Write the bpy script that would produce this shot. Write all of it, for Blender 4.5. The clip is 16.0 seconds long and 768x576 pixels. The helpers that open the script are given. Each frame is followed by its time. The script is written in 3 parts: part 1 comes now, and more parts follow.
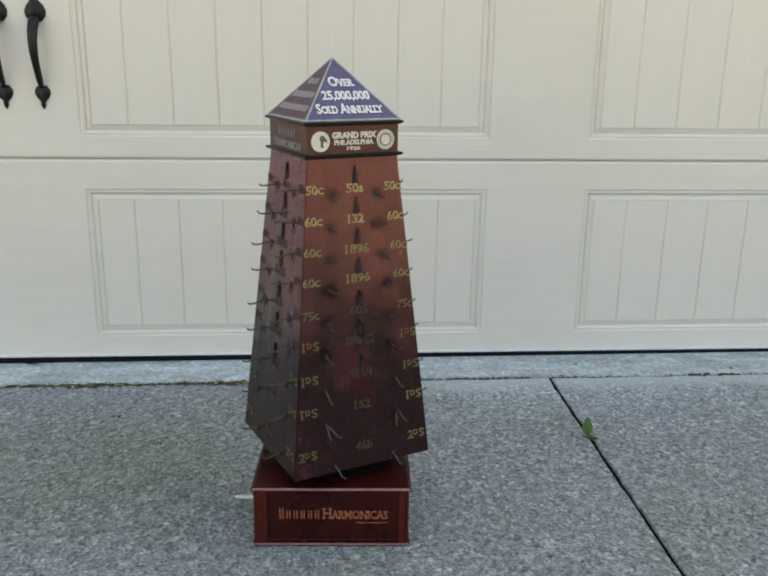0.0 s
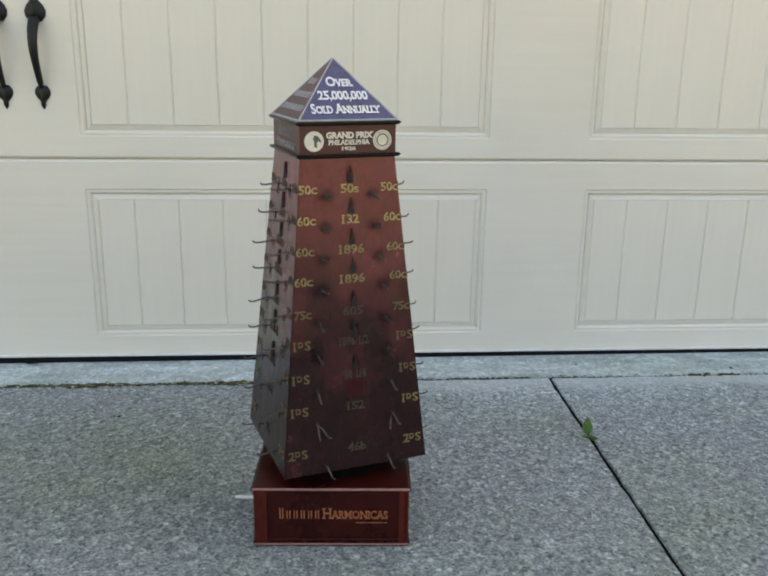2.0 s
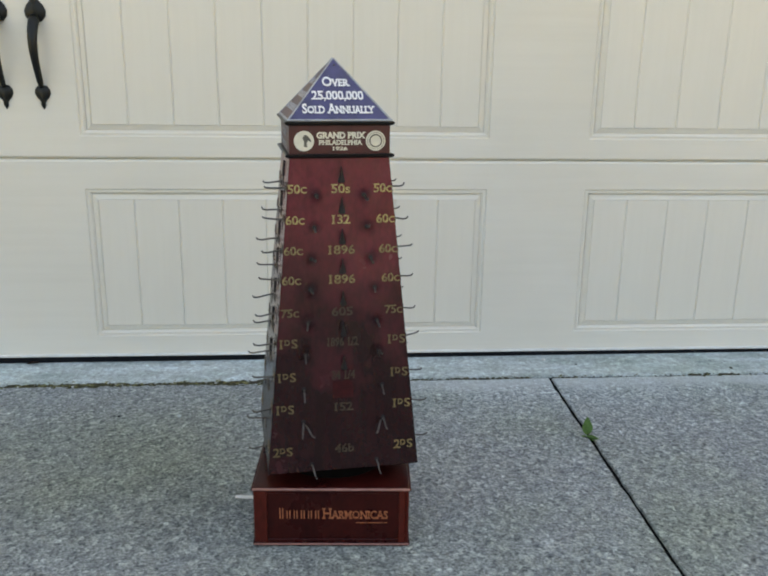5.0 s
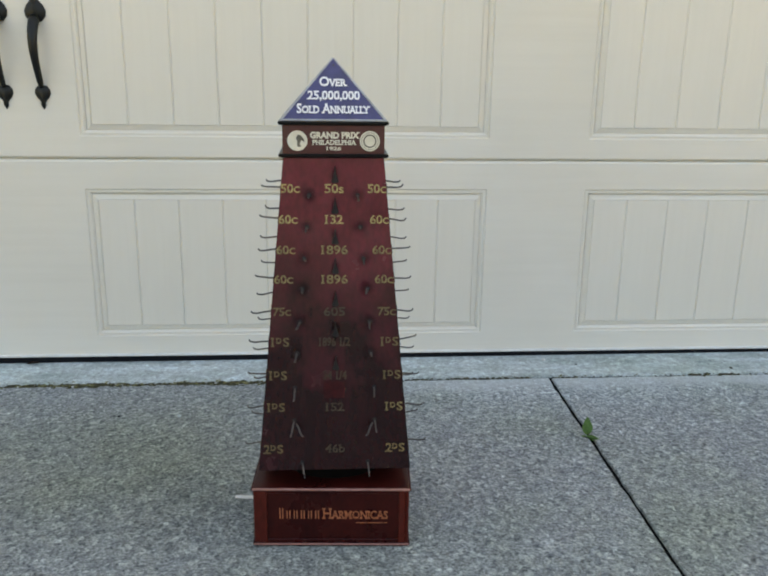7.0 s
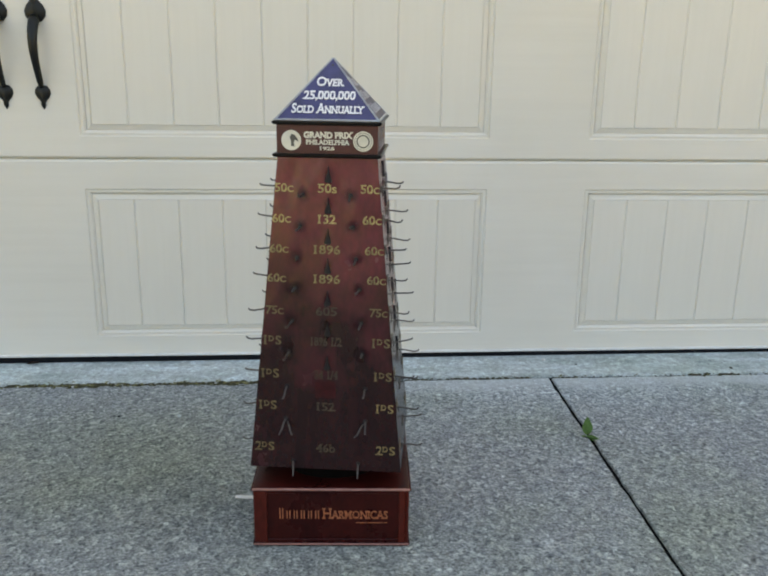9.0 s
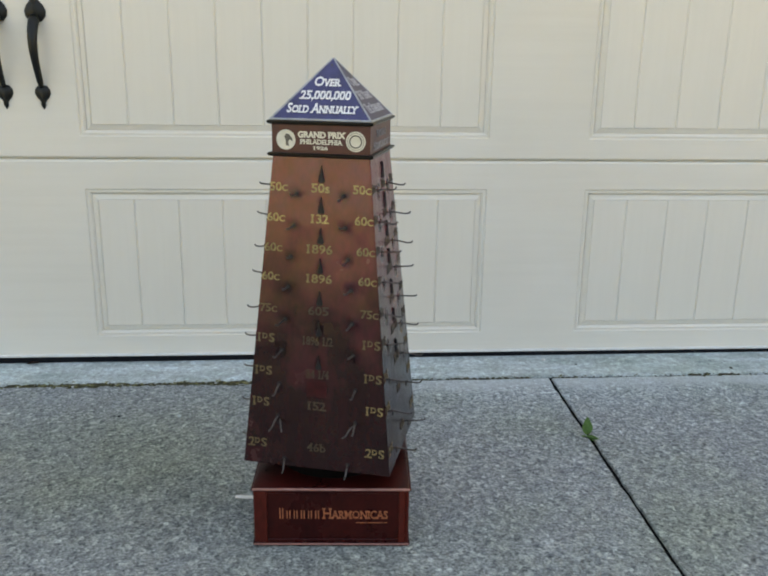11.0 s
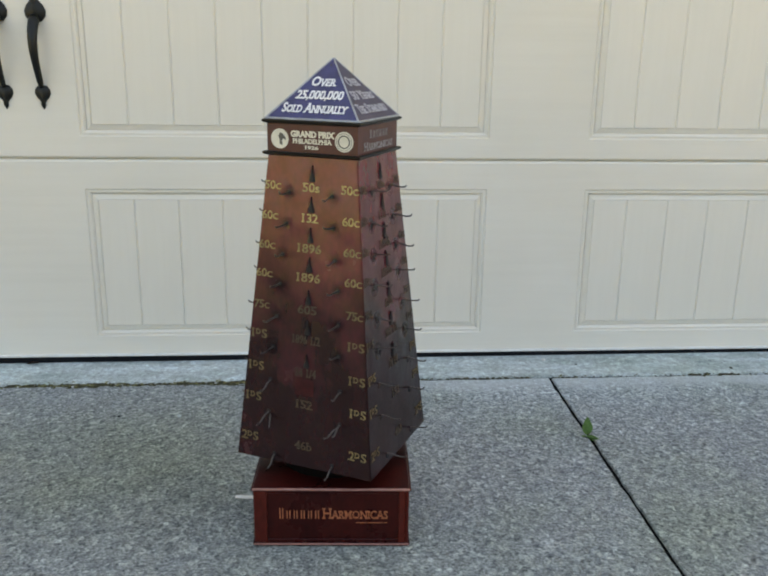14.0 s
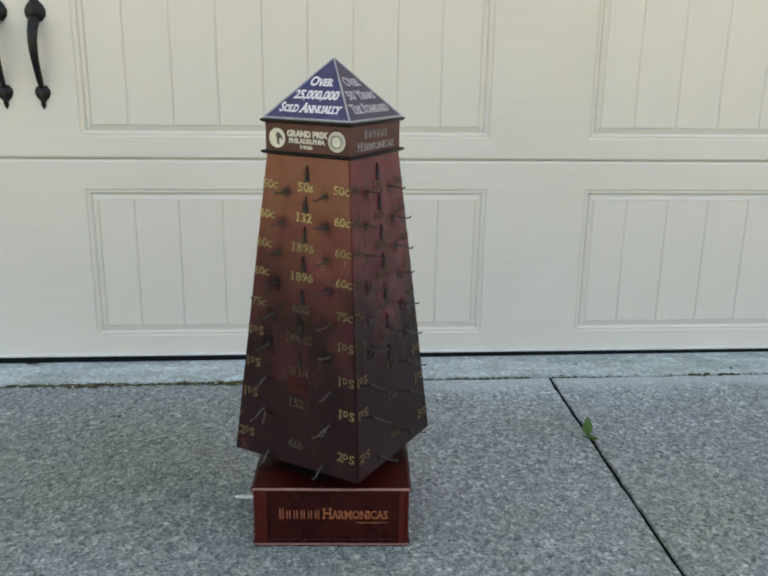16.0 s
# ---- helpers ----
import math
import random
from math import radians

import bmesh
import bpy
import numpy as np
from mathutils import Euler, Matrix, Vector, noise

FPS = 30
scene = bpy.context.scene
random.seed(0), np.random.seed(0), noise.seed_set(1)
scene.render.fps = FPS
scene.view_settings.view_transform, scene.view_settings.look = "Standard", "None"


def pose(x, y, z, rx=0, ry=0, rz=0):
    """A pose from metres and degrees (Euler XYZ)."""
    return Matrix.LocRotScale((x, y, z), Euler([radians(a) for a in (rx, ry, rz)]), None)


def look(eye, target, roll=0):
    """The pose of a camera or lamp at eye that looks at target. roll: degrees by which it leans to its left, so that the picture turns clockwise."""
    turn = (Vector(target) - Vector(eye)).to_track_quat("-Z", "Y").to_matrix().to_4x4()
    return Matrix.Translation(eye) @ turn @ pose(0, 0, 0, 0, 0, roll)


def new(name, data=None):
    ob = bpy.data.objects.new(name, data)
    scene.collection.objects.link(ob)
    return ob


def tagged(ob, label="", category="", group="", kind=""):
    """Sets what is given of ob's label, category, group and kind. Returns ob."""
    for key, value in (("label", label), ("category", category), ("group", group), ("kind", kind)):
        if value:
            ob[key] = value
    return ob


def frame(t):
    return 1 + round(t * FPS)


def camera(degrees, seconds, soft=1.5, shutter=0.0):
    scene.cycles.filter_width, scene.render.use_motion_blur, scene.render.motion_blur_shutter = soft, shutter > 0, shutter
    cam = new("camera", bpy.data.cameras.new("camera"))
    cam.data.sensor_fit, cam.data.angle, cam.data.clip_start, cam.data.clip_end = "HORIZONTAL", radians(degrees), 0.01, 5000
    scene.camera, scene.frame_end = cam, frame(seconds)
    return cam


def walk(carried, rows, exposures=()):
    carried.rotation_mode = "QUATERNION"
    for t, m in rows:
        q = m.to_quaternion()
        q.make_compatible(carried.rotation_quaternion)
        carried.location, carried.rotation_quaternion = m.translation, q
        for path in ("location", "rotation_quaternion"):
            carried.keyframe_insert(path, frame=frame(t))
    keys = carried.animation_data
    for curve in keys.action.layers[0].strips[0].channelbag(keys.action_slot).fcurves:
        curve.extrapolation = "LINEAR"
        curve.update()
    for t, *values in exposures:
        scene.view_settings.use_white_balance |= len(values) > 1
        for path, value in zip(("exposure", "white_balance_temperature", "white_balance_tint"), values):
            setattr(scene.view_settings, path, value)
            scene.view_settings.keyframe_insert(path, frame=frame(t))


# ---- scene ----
cam = camera(49.81, 16.0, soft=2.05)
EYE = Vector((-0.0124, -1.2835, 0.7641))
VIEW = look(EYE, EYE + Vector((0.0715, 0.9584, -0.2762)), 0.793)
walk(cam, [(0, VIEW), (16, VIEW)], exposures=[(0, 2.54, 9050, 9), (16, 2.54, 9050, 9)])

# ---- light: the house shades the driveway, sun lies on the ground further out, blue sky in front ----
SUN_TO = Vector((0.40, 0.80, 0.86)).normalized()
world = bpy.data.worlds.new("sky")
scene.world = world
world.use_nodes = True
wn = world.node_tree.nodes
sky = wn.new("ShaderNodeTexSky")
sky.sky_type, sky.sun_disc = "NISHITA", False
sky.sun_elevation, sky.sun_rotation = math.asin(SUN_TO.z), math.atan2(SUN_TO.x, SUN_TO.y)
sky.dust_density = 4.0
world.node_tree.links.new(sky.outputs[0], wn["Background"].inputs[0])
wn["Background"].inputs[1].default_value = 0.10
sun = new("sun", bpy.data.lights.new("sun", "SUN"))
sun.data.energy, sun.data.angle, sun.data.color = 5.0, radians(0.6), (1.0, 0.94, 0.84)
sun.matrix_world = look(SUN_TO * 20, (0, 0, 0))


# ---- materials ----
def material(name, rough=0.5, metal=0.0, spec=0.5):
    m = bpy.data.materials.new(name)
    m.use_nodes = True
    b = m.node_tree.nodes["Principled BSDF"]
    b.inputs["Roughness"].default_value = rough
    b.inputs["Metallic"].default_value = metal
    b.inputs["Specular IOR Level"].default_value = spec
    return m, m.node_tree.nodes, m.node_tree.links, b


def noise_tex(n, l, scale, detail=4.0, stretch=(1, 1, 1), rough=0.55, coords=None):
    if coords is None:
        coords = n.new("ShaderNodeTexCoord").outputs["Object"]
    mp = n.new("ShaderNodeMapping")
    mp.inputs["Scale"].default_value = stretch
    l.new(coords, mp.inputs["Vector"])
    t = n.new("ShaderNodeTexNoise")
    t.inputs["Scale"].default_value, t.inputs["Detail"].default_value = scale, detail
    t.inputs["Roughness"].default_value = rough
    l.new(mp.outputs[0], t.inputs["Vector"])
    return t.outputs["Fac"]


def ramp(n, l, fac, stops):
    r = n.new("ShaderNodeValToRGB")
    e = r.color_ramp.elements
    while len(e) < len(stops):
        e.new(0.5)
    for k, (p, c) in zip(e, stops):
        k.position, k.color = p, (*c, 1)
    l.new(fac, r.inputs[0])
    return r.outputs[0]


def mix(n, l, fac, a, b, blend="MIX"):
    x = n.new("ShaderNodeMix")
    x.data_type, x.blend_type = "RGBA", blend
    for s, v in ((x.inputs[0], fac), (x.inputs[6], a), (x.inputs[7], b)):
        if hasattr(v, "links"):
            l.new(v, s)
        elif isinstance(v, (int, float)):
            s.default_value = v
        else:
            s.default_value = (*v, 1)
    return x.outputs[2]


def bump(n, l, b, height, strength, distance):
    k = n.new("ShaderNodeBump")
    k.inputs["Strength"].default_value, k.inputs["Distance"].default_value = strength, distance
    l.new(height, k.inputs["Height"])
    l.new(k.outputs[0], b.inputs["Normal"])


def door_paint(name, stretch):
    m, n, l, b = material(name, 0.36)
    big = noise_tex(n, l, 2.2, 3)
    grain = noise_tex(n, l, 60, 5, stretch)
    c = ramp(n, l, big, [(0.3, (0.750, 0.715, 0.635)), (0.7, (0.790, 0.758, 0.685))])
    c = mix(n, l, 0.045, c, ramp(n, l, grain, [(0.35, (0.5, 0.48, 0.42)), (0.6, (1, 1, 1))]), "MULTIPLY")
    l.new(c, b.inputs["Base Color"])
    bump(n, l, b, grain, 0.4, 0.0014)
    return m


RAIL_PAINT = door_paint("cream_paint_rail", (0.05, 1, 1))
BOARD_PAINT = door_paint("cream_paint_board", (1, 1, 0.05))


def concrete(name, dark, light, green, grit=0.82, border=None, blotch=0.0, dark_patch=None):
    m, n, l, b = material(name, 0.85, 0, 0.35)
    co = n.new("ShaderNodeTexCoord").outputs["Object"]
    fine = noise_tex(n, l, 190, 4, coords=co, rough=0.8)
    mid = noise_tex(n, l, 70, 4, coords=co)
    big = noise_tex(n, l, 2.4, 5, coords=co)
    v = n.new("ShaderNodeTexVoronoi")
    v.inputs["Scale"].default_value = 118
    l.new(co, v.inputs["Vector"])
    c = ramp(n, l, fine, [(0.34, dark), (0.50, tuple((a + d) / 2 for a, d in zip(dark, light))), (0.66, light)])
    stones = ramp(n, l, v.outputs["Color"], [(0.0, (0.42, 0.44, 0.47)), (0.35, (0.85, 0.86, 0.87)), (0.65, (1.1, 1.1, 1.1)), (0.85, (1.5, 1.5, 1.48)), (1.0, (2.0, 2.0, 1.95))])
    c = mix(n, l, grit, c, stones, "MULTIPLY")
    c = mix(n, l, ramp(n, l, big, [(0.46, (0, 0, 0)), (0.68, (0.8, 0.8, 0.8))]), c, mix(n, l, 0.6, c, green, "MULTIPLY"))
    c = mix(n, l, 0.5, c, ramp(n, l, mid, [(0.3, (0.7, 0.7, 0.72)), (0.7, (1.2, 1.2, 1.18))]), "MULTIPLY")
    # open pores between the pebbles
    pits = ramp(n, l, noise_tex(n, l, 95, 2, coords=co), [(0.30, (0.55, 0.56, 0.58)), (0.40, (1, 1, 1))])
    c = mix(n, l, grit, c, pits, "MULTIPLY")
    if blotch:
        c = mix(n, l, blotch, c, ramp(n, l, noise_tex(n, l, 11, 5, (0.6, 1.5, 1), coords=co, rough=0.65), [(0.35, (0.62, 0.68, 0.66)), (0.52, (1, 1, 1)), (0.68, (1.3, 1.32, 1.36))]), "MULTIPLY")
    if dark_patch:
        # algae where rain drips off the display place
        far = n.new("ShaderNodeVectorMath")
        far.operation = "DISTANCE"
        far.inputs[1].default_value = dark_patch
        l.new(co, far.inputs[0])
        rag = n.new("ShaderNodeMath")
        rag.operation, rag.inputs[1].default_value = "MULTIPLY_ADD", 0.5
        l.new(noise_tex(n, l, 5, 4, coords=co), rag.inputs[0])
        l.new(far.outputs["Value"], rag.inputs[2])
        mr = n.new("ShaderNodeMapRange")
        mr.interpolation_type = "SMOOTHSTEP"
        mr.inputs["From Min"].default_value, mr.inputs["From Max"].default_value = 0.85, 0.32
        mr.inputs["To Max"].default_value = 0.7
        l.new(rag.outputs[0], mr.inputs["Value"])
        c = mix(n, l, mr.outputs[0], c, mix(n, l, 1.0, c, (0.80, 0.80, 0.68), "MULTIPLY"))
    if border:
        # the smooth pale border that the trowel left along the joint
        sep = n.new("ShaderNodeSeparateXYZ")
        l.new(co, sep.inputs[0])
        wob = n.new("ShaderNodeMath")
        wob.operation, wob.inputs[1].default_value = "MULTIPLY_ADD", 0.10
        l.new(noise_tex(n, l, 9, 4, coords=co), wob.inputs[0])
        l.new(sep.outputs["Y"], wob.inputs[2])
        mr = n.new("ShaderNodeMapRange")
        mr.inputs["From Min"].default_value, mr.inputs["From Max"].default_value = border
        mr.inputs["To Max"].default_value = 0.95
        l.new(wob.outputs[0], mr.inputs["Value"])
        side = n.new("ShaderNodeMapRange")
        side.inputs["From Min"].default_value, side.inputs["From Max"].default_value = -0.05, 0.35
        l.new(sep.outputs["X"], side.inputs["Value"])
        both = n.new("ShaderNodeMath")
        both.operation = "MULTIPLY"
        l.new(mr.outputs[0], both.inputs[0])
        l.new(side.outputs[0], both.inputs[1])
        # cement washed thin over the pebbles further out, then the smooth strip itself
        thin = n.new("ShaderNodeMapRange")
        thin.interpolation_type = "SMOOTHSTEP"
        thin.inputs["From Min"].default_value, thin.inputs["From Max"].default_value = 0.30, 0.66
        thin.inputs["To Max"].default_value = 0.75
        l.new(wob.outputs[0], thin.inputs["Value"])
        wash = n.new("ShaderNodeMath")
        wash.operation = "MULTIPLY"
        l.new(thin.outputs[0], wash.inputs[0])
        l.new(side.outputs[0], wash.inputs[1])
        c = mix(n, l, wash.outputs[0], c, mix(n, l, 1.0, c, (1.42, 1.48, 1.50), "MULTIPLY"))
        c = mix(n, l, both.outputs[0], c, mix(n, l, 0.3, (0.56, 0.63, 0.66), c))
    l.new(c, b.inputs["Base Color"])
    h = n.new("ShaderNodeMath")
    h.operation = "ADD"
    l.new(fine, h.inputs[0])
    l.new(v.outputs["Distance"], h.inputs[1])
    bump(n, l, b, h.outputs[0], 0.8, 0.006)
    return m


DRIVE = concrete("driveway_concrete", (0.100, 0.119, 0.130), (0.520, 0.565, 0.595), (0.78, 0.84, 0.60), border=(0.545, 0.60), dark_patch=(-0.40, 0.16, 0.0))
APRON = concrete("apron_concrete", (0.455, 0.525, 0.535), (0.66, 0.745, 0.76), (0.8, 0.88, 0.78), 0.4, blotch=0.8)


def plain(name, color, rough=0.5, metal=0.0, vary=0.25, scale=40, bumped=0.15, spec=0.5):
    m, n, l, b = material(name, rough, metal, spec)
    f = noise_tex(n, l, scale, 4)
    l.new(ramp(n, l, f, [(0.3, tuple(c * (1 - vary) for c in color)), (0.7, tuple(min(1, c * (1 + vary)) for c in color))]), b.inputs["Base Color"])
    bump(n, l, b, f, bumped, 0.001)
    return m


def wood(name, dark, light, worn, rough, lightened=None, gloss=0.4):
    """Varnished wood with blotchy wear; over the given span of heights it gets lighter upwards."""
    m, n, l, b = material(name, rough, 0, 0.4 if lightened else gloss)
    co = n.new("ShaderNodeTexCoord").outputs["Object"]
    grain = noise_tex(n, l, 45, 6, (1, 1, 0.06), coords=co)
    blot = noise_tex(n, l, 13, 5, (1, 1, 0.55), coords=co, rough=0.62)
    fleck = noise_tex(n, l, 160, 3, (1, 1, 0.5), coords=co)
    c = ramp(n, l, grain, [(0.25, dark), (0.75, light)])
    mask = blot
    if lightened:
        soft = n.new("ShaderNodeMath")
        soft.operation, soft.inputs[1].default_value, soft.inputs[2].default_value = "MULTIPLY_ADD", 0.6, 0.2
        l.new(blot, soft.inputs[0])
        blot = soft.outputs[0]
        # lighter above: partly a worn finish, partly reflected light put into the colour
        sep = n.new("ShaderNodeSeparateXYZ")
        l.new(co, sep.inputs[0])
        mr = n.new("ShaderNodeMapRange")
        mr.inputs["From Min"].default_value, mr.inputs["From Max"].default_value = lightened
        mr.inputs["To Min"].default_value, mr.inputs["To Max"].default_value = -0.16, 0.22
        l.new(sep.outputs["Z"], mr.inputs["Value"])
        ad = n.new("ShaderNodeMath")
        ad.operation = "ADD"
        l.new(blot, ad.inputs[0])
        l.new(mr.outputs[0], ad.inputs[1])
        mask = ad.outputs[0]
        # gloss rises with the mask, to put stronger reflections on the upper tower
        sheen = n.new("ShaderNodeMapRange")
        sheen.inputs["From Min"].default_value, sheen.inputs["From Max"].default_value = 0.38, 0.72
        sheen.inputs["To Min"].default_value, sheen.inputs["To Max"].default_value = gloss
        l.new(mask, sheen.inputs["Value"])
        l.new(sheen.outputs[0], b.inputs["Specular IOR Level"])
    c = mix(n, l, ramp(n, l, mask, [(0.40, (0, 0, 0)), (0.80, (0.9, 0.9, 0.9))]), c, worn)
    c = mix(n, l, 0.5, c, ramp(n, l, fleck, [(0.3, (0.55, 0.55, 0.55)), (0.7, (1.25, 1.25, 1.25))]), "MULTIPLY")
    l.new(c, b.inputs["Base Color"])
    l.new(ramp(n, l, blot, [(0.3, (rough - 0.06,) * 3), (0.7, (rough + 0.08,) * 3)]), b.inputs["Roughness"])
    bump(n, l, b, grain, 0.15, 0.0008)
    if lightened:
        # the old veneer has warped a little
        warp = n.new("ShaderNodeBump")
        warp.inputs["Strength"].default_value, warp.inputs["Distance"].default_value = 0.5, 0.007
        l.new(noise_tex(n, l, 15, 2, (1, 1, 0.7), coords=co), warp.inputs["Height"])
        fine = b.inputs["Normal"].links[0].from_node
        l.new(warp.outputs[0], fine.inputs["Normal"])
    return m


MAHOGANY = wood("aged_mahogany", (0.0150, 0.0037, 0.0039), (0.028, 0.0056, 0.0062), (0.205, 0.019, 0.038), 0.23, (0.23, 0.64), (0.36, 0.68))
BASE_WOOD = wood("red_mahogany", (0.021, 0.0030, 0.0028), (0.040, 0.0048, 0.0040), (0.070, 0.0085, 0.006), 0.28, gloss=0.2)
STILE_WOOD = wood("light_mahogany", (0.058, 0.0080, 0.006), (0.090, 0.013, 0.0085), (0.115, 0.018, 0.011), 0.3, gloss=0.2)
CAP_RED = plain("maroon_paint", (0.075, 0.018, 0.016), 0.4)
BLACK = plain("black_trim", (0.004, 0.005, 0.006), 0.32, spec=0.2)
BLUE = plain("blue_paint", (0.032, 0.034, 0.120), 0.25, spec=0.7)
MAROON_REFLECTED = plain("reflected_maroon_paint", (0.075, 0.03, 0.045), 0.42)
SILVER = plain("pale_trim", (0.34, 0.36, 0.40), 0.4)
PURPLE_REFLECTED = plain("reflected_purple_paint", (0.042, 0.032, 0.072), 0.4)
WHITE = plain("white_lettering", (0.78, 0.78, 0.8), 0.5, vary=0.12)
CREAM = plain("cream_medallion", (0.72, 0.68, 0.56), 0.5, vary=0.12)
GREY_MARK = plain("grey_engraving", (0.11, 0.10, 0.08), 0.6)
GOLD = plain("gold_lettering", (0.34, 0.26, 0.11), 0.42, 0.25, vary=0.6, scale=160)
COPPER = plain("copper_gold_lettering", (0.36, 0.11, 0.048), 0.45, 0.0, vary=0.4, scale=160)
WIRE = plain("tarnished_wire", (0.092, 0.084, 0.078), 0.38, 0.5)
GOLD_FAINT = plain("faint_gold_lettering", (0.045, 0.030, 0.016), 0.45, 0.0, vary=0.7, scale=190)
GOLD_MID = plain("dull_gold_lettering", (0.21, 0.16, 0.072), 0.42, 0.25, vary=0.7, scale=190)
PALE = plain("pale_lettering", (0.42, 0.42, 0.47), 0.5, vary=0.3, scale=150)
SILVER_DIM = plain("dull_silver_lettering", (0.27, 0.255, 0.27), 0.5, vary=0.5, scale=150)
EDGE_BRIGHT = plain("bright_wood_edge", (0.30, 0.14, 0.12), 0.35)
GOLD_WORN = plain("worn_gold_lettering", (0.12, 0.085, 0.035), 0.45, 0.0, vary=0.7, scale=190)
CLIP = plain("blackened_metal", (0.012, 0.010, 0.011), 0.5, 0.0, spec=0.3)
STICKER = plain("faded_red_sticker", (0.040, 0.0045, 0.006), 0.5, vary=0.5, scale=90, spec=0.2)
IRON = plain("black_iron", (0.005, 0.0065, 0.0062), 0.42, 0.0, bumped=0.4, spec=0.35)
RUBBER = plain("black_rubber", (0.006, 0.007, 0.010), 0.7, spec=0.15)
GAP_BLACK = plain("gap_black", (0.004, 0.0035, 0.0035), 0.95, spec=0.05)
PEG = plain("white_plastic", (0.75, 0.75, 0.72), 0.4, vary=0.08)
ASPHALT = plain("asphalt", (0.045, 0.045, 0.047), 0.9, vary=0.3, scale=60, bumped=0.4, spec=0.2)
LAWN = plain("dry_lawn", (0.28, 0.235, 0.06), 0.95, vary=0.35, scale=2.5, bumped=0.3, spec=0.1)
FOLIAGE = plain("sunlit_foliage", (0.28, 0.215, 0.05), 0.8, vary=0.8, scale=1.3, bumped=0.3, spec=0.2)
RUSSET = plain("russet_foliage", (0.17, 0.095, 0.03), 0.8, vary=0.8, scale=1.3, bumped=0.3, spec=0.2)
CONIFER = plain("conifer_foliage", (0.018, 0.026, 0.012), 0.85, vary=0.7, scale=1.3, bumped=0.3, spec=0.2)
DIRT = plain("black_dirt", (0.006, 0.0055, 0.005), 0.95, spec=0.05, scale=90, bumped=0.6)
MOSS = plain("dry_moss", (0.048, 0.046, 0.020), 0.95, vary=0.6, scale=120, bumped=0.6)
GRIT = plain("pale_grit", (0.46, 0.48, 0.46), 0.9, scale=150, bumped=0.5)
MOSS_PALE = plain("pale_moss", (0.17, 0.165, 0.075), 0.95, vary=0.6, scale=120, bumped=0.6)
LEAF = plain("green_leaf", (0.11, 0.24, 0.05), 0.45, vary=0.4, scale=80)
WALL = plain("house_siding", (0.55, 0.52, 0.46), 0.7)


def soft_spot(name, color, radius, strength):
    """A dark spot that fades out towards the rim of its patch."""
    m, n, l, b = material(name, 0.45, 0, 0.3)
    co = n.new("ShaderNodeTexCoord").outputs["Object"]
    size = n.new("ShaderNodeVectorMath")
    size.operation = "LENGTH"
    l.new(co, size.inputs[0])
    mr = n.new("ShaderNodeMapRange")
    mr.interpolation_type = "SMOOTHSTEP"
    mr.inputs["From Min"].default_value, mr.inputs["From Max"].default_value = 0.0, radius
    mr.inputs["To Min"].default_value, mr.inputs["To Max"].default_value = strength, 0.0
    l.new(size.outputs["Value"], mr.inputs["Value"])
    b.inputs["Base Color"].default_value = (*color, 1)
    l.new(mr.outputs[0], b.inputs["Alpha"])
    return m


SOFT_SPOT = soft_spot("dark_soft_spot", (0.006, 0.004, 0.005), 0.0135, 0.22)


# ---- mesh helpers ----
def part(name, bm, mat, parent=None, label="", smooth=False):
    if isinstance(bm, bpy.types.Mesh):
        me = bm
    else:
        me = bpy.data.meshes.new(name)
        bmesh.ops.recalc_face_normals(bm, faces=bm.faces[:])
        bm.to_mesh(me)
        bm.free()
        me.materials.append(mat)
        if smooth:
            me.polygons.foreach_set("use_smooth", [True] * len(me.polygons))
    ob = new(name, me)
    ob.parent = parent
    return tagged(ob, label)


def box(bm, x0, x1, y0, y1, z0, z1, bevel=0.0, seg=1):
    vs = bmesh.ops.create_cube(bm, size=1)["verts"]
    for v in vs:
        v.co = Vector((x0 if v.co.x < 0 else x1, y0 if v.co.y < 0 else y1, z0 if v.co.z < 0 else z1))
    if bevel:
        es = list({e for v in vs for e in v.link_edges})
        bmesh.ops.bevel(bm, geom=es, offset=bevel, segments=seg, affect="EDGES", profile=0.5)


def tube(bm, pts, radii, n=8):
    pts = [Vector(p) for p in pts]
    rings = []
    for i, p in enumerate(pts):
        d = (pts[min(i + 1, len(pts) - 1)] - pts[max(i - 1, 0)]).normalized()
        side = d.cross(Vector((0.31, 0.2, 0.93))).normalized()
        top = side.cross(d)
        r = radii[i] if isinstance(radii, (list, tuple)) else radii
        rings.append([bm.verts.new(p + (side * math.cos(a) + top * math.sin(a)) * r) for a in (2 * math.pi * k / n for k in range(n))])
    for a, b in zip(rings, rings[1:]):
        for k in range(n):
            bm.faces.new((a[k], a[(k + 1) % n], b[(k + 1) % n], b[k]))
    bm.faces.new(rings[0])
    bm.faces.new(rings[-1][::-1])


def loft(bm, rings, cap=True):
    """Closed rings of equal length, joined by quads."""
    made = [[bm.verts.new(p) for p in r] for r in rings]
    n = len(made[0])
    for a, b in zip(made, made[1:]):
        for k in range(n):
            bm.faces.new((a[k], a[(k + 1) % n], b[(k + 1) % n], b[k]))
    if cap:
        bm.faces.new(made[0])
        bm.faces.new(made[-1])
    return made


def square(h, z):
    return [(-h, -h, z), (h, -h, z), (h, h, z), (-h, h, z)]


LETTERS = {}


